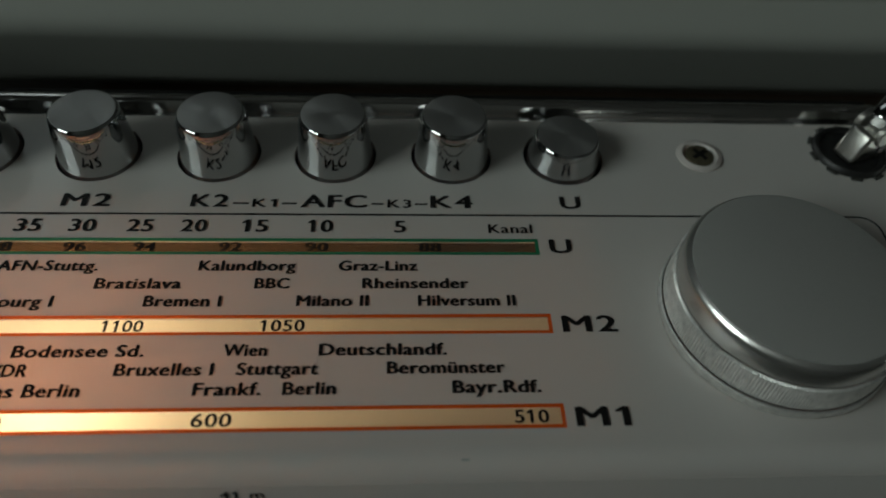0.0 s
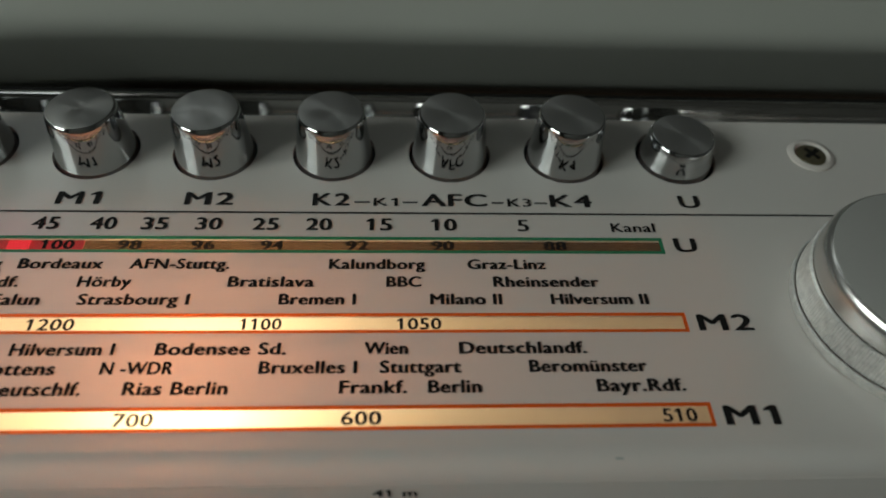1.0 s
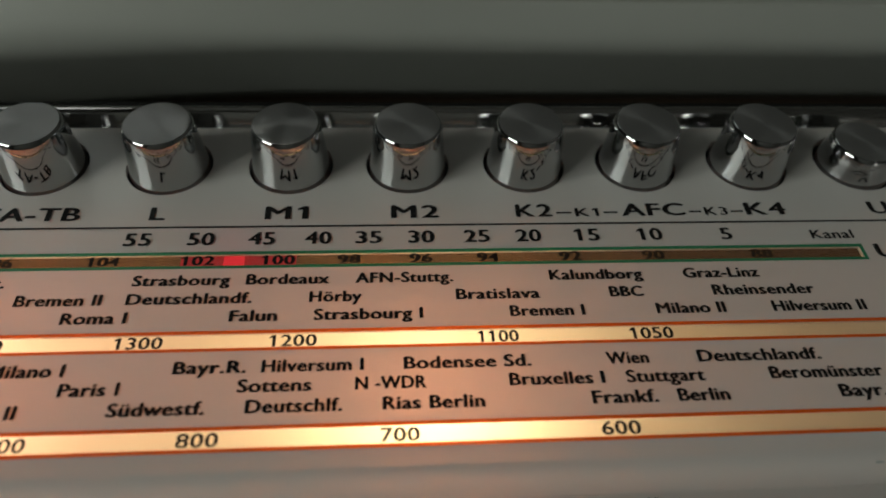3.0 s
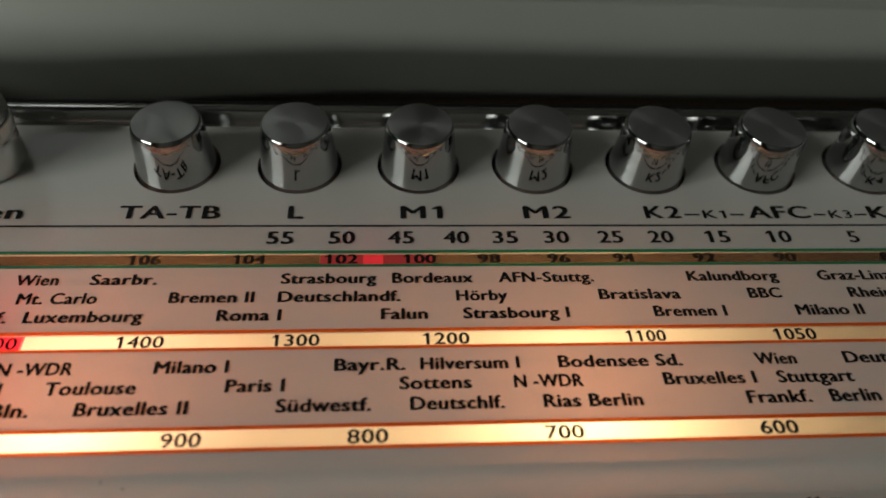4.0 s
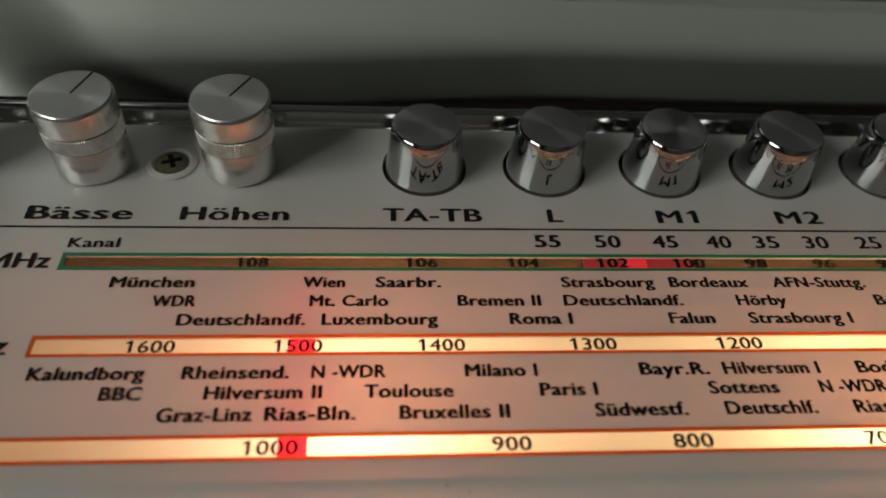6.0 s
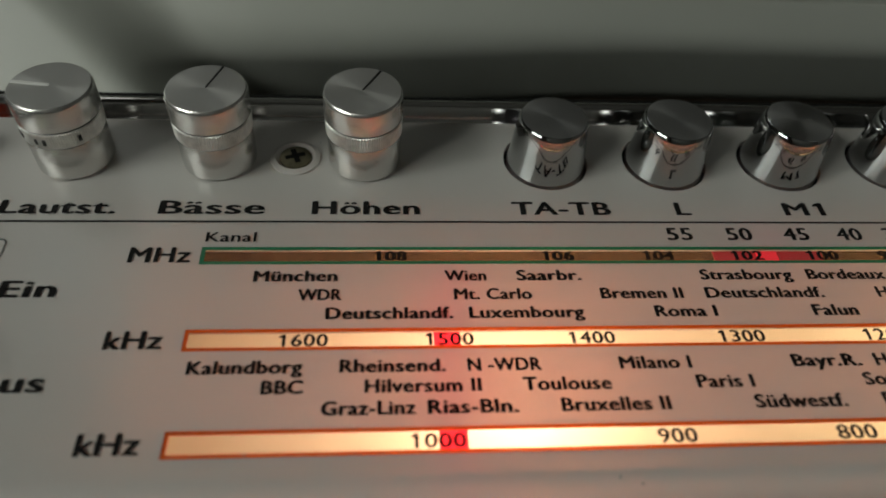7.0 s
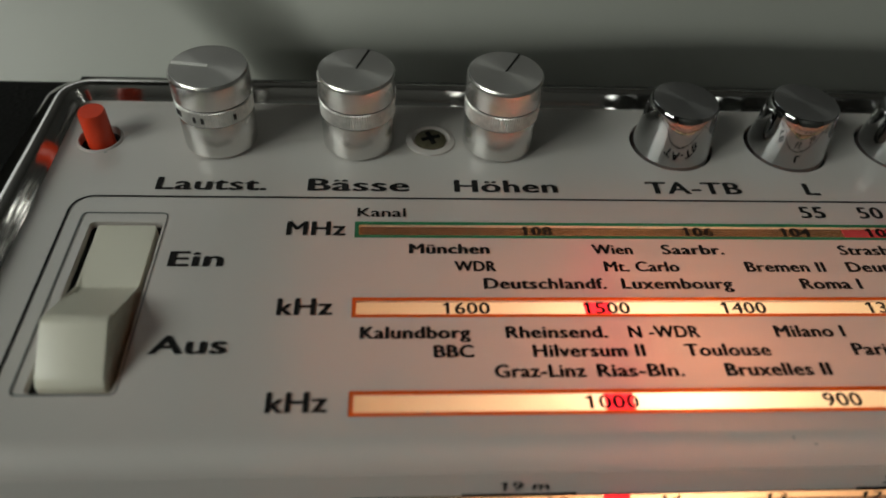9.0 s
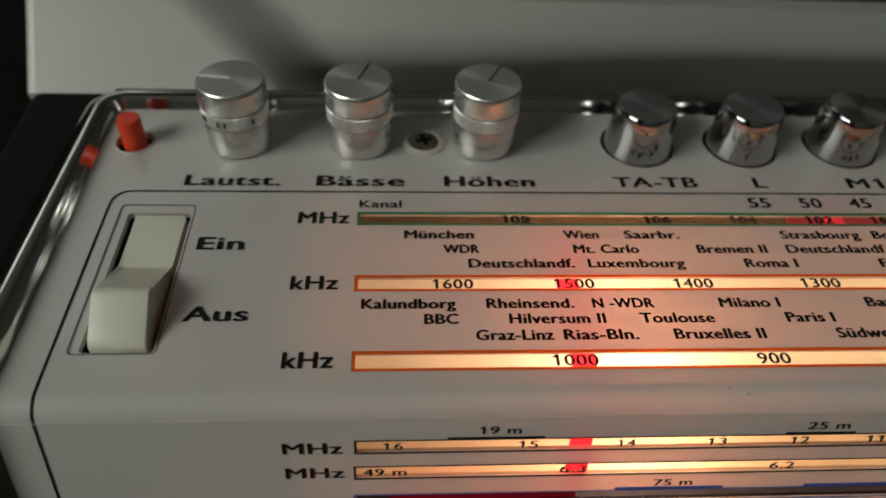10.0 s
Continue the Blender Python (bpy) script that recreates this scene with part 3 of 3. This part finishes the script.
# push buttons
def push_button(x, top, worn):
    low = [(0.288, -0.5), (0.2855, -0.02), (0.279, 0.02), (0.269, 0.085), (0.2585, 0.185)] if top > 0.3 else [(0.287, -0.5), (0.281, -0.04), (0.268, 0.05)]
    body = part("push_button", lathe(low + [(0.2505, top - 0.11), (0.2478, top - 0.078), (0.2432, top - 0.052), (0.242, top - 0.046), (0.237, top - 0.022), (0.229, top - 0.004), (0.222, top)], 72), CHROME, radio,
                "polished chrome push button with turned top", at=(x, BUTTON_Y, 0), smooth=50)
    part("cap", lathe([(0.222, 0.0), (0.21, 0.002), (0.03, -0.004), (0, -0.006)], 72), TURNED_WORN if worn else TURNED, body, "scratched turned steel top" if worn else "turned steel top", at=(0, 0, top))
    well = part("well", lathe([(HOLE_R + 0.004, -0.045), (HOLE_R + 0.004, -0.8), (0, -0.8)], 48), BLACK, radio, "dark hole round a push button", at=(x, BUTTON_Y, 0))
    return body


for i, x in enumerate(BUTTON_X):
    push_button(x, 0.215 if i == 7 else 0.39, i == 2)


# rotary knobs
def rotary_knob(x, mark, dots):
    body = part("rotary_knob", lathe([(0.236, 0.012), (0.248, 0.02), (0.25, 0.265), (0.245, 0.275)], 96), ALU_SIDE, radio, "brushed aluminium rotary knob with a pointer line", at=(x, KNOB_Y, 0))
    part("knurled_ring", lathe([(0.245, 0.27), (0.256, 0.28), (0.259, 0.385), (0.252, 0.394)], 200, 0.02, 1), ALU_BAND, body, "finely knurled ring", smooth=20)
    part("groove", lathe([(0.246, 0.388), (0.246, 0.412)], 96), DARK_GREY, body)
    cap = part("cap", lathe([(0.248, 0.405), (0.26, 0.412), (0.26, 0.562), (0.254, 0.58), (0.246, 0.588)], 96), ALU_SIDE, body, "brushed aluminium cap")
    part("cap_top", lathe([(0.246, 0.588), (0.0, 0.59)], 96), ALU, body, "turned aluminium top")
    part("pointer_line", box((0.0, -0.012 if mark > 90 else -0.0055, 0.578), (0.24, 0.012 if mark > 90 else 0.0055, 0.5935)), LINE_PAINT if mark > 90 else BLACK, body, "engraved pointer line", turn=(0, 0, mark))
    for a in dots:
        ca, sa = math.cos(radians(a)), math.sin(radians(a))
        part("mark", box((-0.004, -0.009, -0.02), (0.004, 0.009, 0.02)), BLACK, body, at=(0.258 * ca, 0.258 * sa, 0.335), turn=(0, 0, a))
    return body


rotary_knob(KNOB_X[0], 172, (215, 222, 250, 262, 310))
rotary_knob(KNOB_X[1], 71, ())
rotary_knob(KNOB_X[2], 62, ())

# tuning knob
TX, TY = 9.425, -0.03
tune = part("tuning_knob", lathe([(0.69, 0.0), (0.722, 0.01), (0.73, 0.03), (0.727, 0.075), (0.716, 0.082)], 128), ALU_BAND, radio, "large aluminium tuning knob with knurled edge", at=(TX, TY, 0))
part("knurled_band", lathe([(0.706, 0.08), (0.71, 0.086), (0.7, 0.27), (0.685, 0.281)], 440, 0.01, 1), ALU_BAND, tune, "finely knurled aluminium band", smooth=30)
part("groove", lathe([(0.673, 0.278), (0.673, 0.294)], 128), DARK_GREY, tune)
part("cap", lathe([(0.671, 0.288), (0.681, 0.294), (0.678, 0.40), (0.668, 0.43), (0.655, 0.452), (0.636, 0.466)], 128), ALU_SIDE, tune, "polished rounded edge", smooth=60)
part("top", lathe([(0.636, 0.466), (0.62, 0.471), (0.0, 0.471)], 128), ALU_DULL, tune, "satin turned top")


# screws
def screw(x, y, turn):
    cup = part("screw", lathe([(0.175, 0.002), (0.172, 0.014), (0.138, 0.026), (0.126, 0.02), (0.115, 0.002), (0, 0.002)], 48), PANEL, radio, "cross-head screw in a shallow cup washer", at=(x, y, 0))
    head = part("head", lathe([(0.113, 0.003), (0.108, 0.016), (0.07, 0.026), (0, 0.028)], 40), SCREW, cup, "worn steel screw head")
    # raised matte black bars stand in for the shade in the cross recess
    for a in (turn, turn + 90):
        part("slot_shade", box((-0.07, -0.019, 0.005), (0.07, 0.019, 0.0295), 0.004), LEATHERETTE, cup, turn=(0, 0, a))


screw(0.512, 1.45, 20)
screw(9.36, 1.47, 35)

# small red button
button = part("red_button", lathe([(0.092, -0.3), (0.09, 0.22), (0.082, 0.238), (0.0, 0.242)], 40), RED, radio, "small orange-red push button", at=(-1.782, 1.422, 0))
part("well", lathe([(0.137, -0.045), (0.137, -0.4), (0, -0.4)], 32), BLACK, radio, at=(-1.785, 1.422, 0))
part("ring", lathe([(0.136, 0.0), (0.14, 0.012), (0.15, 0.01), (0.155, 0.0)], 40), PANEL, radio, at=(-1.785, 1.422, 0))

# rocker switch
sx0, sy0, sx1, sy1 = SLOT
well = part("switch_well", box((sx0 - 0.02, sy0 - 0.02, -0.6), (sx1 + 0.02, sy1 + 0.02, -0.55)), BLACK, radio)
for lo, hi in (((sx0 - 0.04, sy0 - 0.02, -0.6), (sx0 - 0.004, sy1 + 0.02, -0.05)), ((sx1 + 0.004, sy0 - 0.02, -0.6), (sx1 + 0.04, sy1 + 0.02, -0.05)),
               ((sx0, sy1 + 0.004, -0.6), (sx1, sy1 + 0.04, -0.05)), ((sx0, sy0 - 0.04, -0.6), (sx1, sy0 - 0.004, -0.05))):
    part("wall", box(lo, hi), BLACK, well)
rocker = bmesh.new()
side = [(sy1 - 0.03, -0.30), (sy1 - 0.03, 0.012), (0.09, -0.024), (-0.28, 0.205), (-0.33, 0.215), (sy0 + 0.05, 0.06), (sy0 + 0.02, 0.02), (sy0 + 0.02, -0.3)]
a = [rocker.verts.new(Vector((sx0 + 0.055, y, z)) * U) for y, z in side]
b = [rocker.verts.new(Vector((sx1 - 0.035, y, z)) * U) for y, z in side]
rocker.faces.new(a)
rocker.faces.new(b[::-1])
for i in range(len(side)):
    k = (i + 1) % len(side)
    rocker.faces.new((a[i], b[i], b[k], a[k]))
bmesh.ops.bevel(rocker, geom=rocker.edges[:], offset=0.016 * U, segments=3, affect="EDGES", profile=0.5)
part("rocker", rocker, CREAM, radio, "cream plastic rocker switch", smooth=25)
# flat grey line in place of the shaded step round the switch's recess
part("switch_step_shade", sheet(rect_points(sx0 - 0.07, sy0 - 0.015, sx1 + 0.02, sy1 + 0.085, 0.04), [rect_points(sx0 - 0.055, sy0 - 0.005, sx1 + 0.012, sy1 + 0.073, 0.03)], 0.003), SOFT_GREY, radio, smooth=0)

# aerial foot
foot = part("aerial_foot", lathe([(0.285, 0.0), (0.285, 0.02), (0.265, 0.045), (0.24, 0.045), (0.22, 0.012), (0, 0.008)], 64), BLACK, radio, "black socket with a satin chrome aerial joint", at=(10.58, 1.52, 0.004))
for k in range(10):
    part("notch", box((0.27, -0.045, -0.002), (0.315, 0.045, 0.012), 0.006), DARK_GREY, foot, turn=(0, 0, k * 36 + 8))


def tapered_block(w0, w1, d, h):
    """A lug that narrows upwards, with rounded edges."""
    bm = box((-w0, -d, 0), (w0, d, h))
    for v in bm.verts:
        if v.co.z > h * U / 2:
            v.co.x *= w1 / w0
    bmesh.ops.bevel(bm, geom=bm.edges[:], offset=0.035 * U, segments=4, affect="EDGES", profile=0.5)
    return bm


joint = part("joint", tapered_block(0.17, 0.12, 0.1, 0.26), SATIN_CHROME, foot, "satin chrome swivel joint", at=(0.03, -0.02, 0.0), turn=(0, 10, 24))
for side_y in (-0.1, 0.1):
    part("knuckle", lathe([(0, -0.03), (0.085, -0.03), (0.095, -0.02), (0.095, 0.02), (0.085, 0.03), (0, 0.03)], 40), SATIN_CHROME, joint, at=(0.02, side_y, 0.27), turn=(90, 0, 0))
# black disc on the lug stands in for the dark of its screw hole
part("dark_hole", lathe([(0.034, -0.01), (0.034, 0.012), (0.0, 0.006)], 24), BLACK, joint, at=(0.09, -0.102, 0.13), turn=(90, 0, 0))
rod = part("rod", lathe([(0, 0.0), (0.085, 0.0), (0.1, 0.02), (0.1, 0.34), (0.085, 0.36), (0.082, 2.2), (0.07, 2.2), (0.07, 4.0), (0, 4.0)], 32), CHROME, foot, "chrome telescopic aerial", at=(0.1, 0.02, 0.29), turn=(0, 66, 38))
part("collar", lathe([(0.1, 0.3), (0.118, 0.31), (0.118, 0.4), (0.1, 0.41)], 32), SATIN_CHROME, rod)

# dust specks and small smudges on the lacquer
for x, d, w, h in ((0.42, -0.768, 0.018, 0.008), (2.31, -0.94, 0.01, 0.02), (2.42, -0.97, 0.016, 0.012), (7.38, -0.965, 0.045, 0.012), (0.67, 1.62, 0.008, 0.006), (-1.72, 1.27, 0.02, 0.008)):
    part("dust_speck", strip(x, d, x + w, d + h, 0.004), SPECK, plate, smooth=0)

# carrying handle folded back behind the plate: a broad flat pad at its end, and a waisted grip whose lower side rolls under
HX0, HX1 = -3.01, 13.4
H_LOW, H_TOP = Vector((0, 2.31, -0.2)), Vector((0, 3.06, 0.58))
H_OUT = Vector((0, -(H_TOP.z - H_LOW.z), H_TOP.y - H_LOW.y)).normalized()


def smooth_step(q):
    q = min(1.0, max(0.0, q))
    return q * q * (3 - 2 * q)


GRIP_TOP, KNEE_END, KNEE_MIDDLE, GRIP_R, UNDER = Vector((0, 3.36, 0.33)), Vector((0, 3.17, 0.08)), Vector((0, 3.29, -0.01)), 0.42, -27.0


def grip_place(x, v):
    """The grip's profile: flat above, then rolling under, turned steeper towards its middle to darken it there; v runs
    from its lower to its upper edge.
    """
    knee = KNEE_END.lerp(KNEE_MIDDLE, smooth_step(x / 4.2))

    def out(q):
        return Vector((0, -math.cos(q), math.sin(q)))

    start = math.atan2(GRIP_TOP.y - knee.y, GRIP_TOP.z - knee.z)
    if v >= 0.65:
        return knee.lerp(GRIP_TOP, (v - 0.65) / 0.35)
    a = start + (radians(UNDER) - start) * min(1.0, (0.65 - v) / 0.33)
    place = knee + GRIP_R * (out(a) - out(start))
    if v < 0.32:
        place += 0.9 * (0.32 - v) / 0.32 * Vector((0, -math.sin(radians(UNDER)), -math.cos(radians(UNDER))))
    return place


def handle_place(x, v):
    """The handle's face: a flat pad at its end that passes through a slanting bevel into the grip."""
    middle = -0.76 - 1.15 * (v - 0.4)
    w = smooth_step((x - middle + 0.5) / 1.0)
    # sinks along x so that the face turns darker to the right
    bow = 0.05 * min(max(x, 0.0), 6.0)
    return H_LOW.lerp(H_TOP, v).lerp(grip_place(x, v) - bow * H_OUT, w) + Vector((x, 0, 0))


def carrying_handle():
    bm = bmesh.new()
    xs = [HX0, HX0 + 0.015, HX0 + 0.05] + [HX0 + 0.1 + 0.06 * k for k in range(70)] + [1.5 + 0.6 * k for k in range(20)] + [HX1]
    vs = [k / 28 for k in range(29)]
    front_rows, back_rows = [], []
    for x in xs:
        side_round = 0.06 * (1 - min(1.0, (x - HX0) / 0.05)) ** 2
        f_row, b_row = [], []
        for v in vs:
            edge = 0.07 * max(0.0, (abs(v - 0.5) - 0.46) / 0.04) ** 2
            face = handle_place(x, v)
            f_row.append(bm.verts.new((face - (edge + side_round) * H_OUT) * U))
            b_row.append(bm.verts.new((face + Vector((0, 0.3, -0.08))) * U))
        front_rows.append(f_row)
        back_rows.append(b_row)
    n = len(vs) - 1
    for rows_, flip in ((front_rows, False), (back_rows, True)):
        for a, b in zip(rows_, rows_[1:]):
            for i in range(n):
                quad = (a[i], b[i], b[i + 1], a[i + 1])
                bm.faces.new(quad[::-1] if flip else quad)
    for i in range(len(xs) - 1):
        for k in (0, n):
            bm.faces.new((front_rows[i][k], front_rows[i + 1][k], back_rows[i + 1][k], back_rows[i][k]))
    for j in (0, len(xs) - 1):
        for i in range(n):
            bm.faces.new((front_rows[j][i], front_rows[j][i + 1], back_rows[j][i + 1], back_rows[j][i]))
    return bm


part("carrying_handle", carrying_handle(), WHITE, radio, "broad pale carrying handle with a waisted grip, folded back", smooth=50)
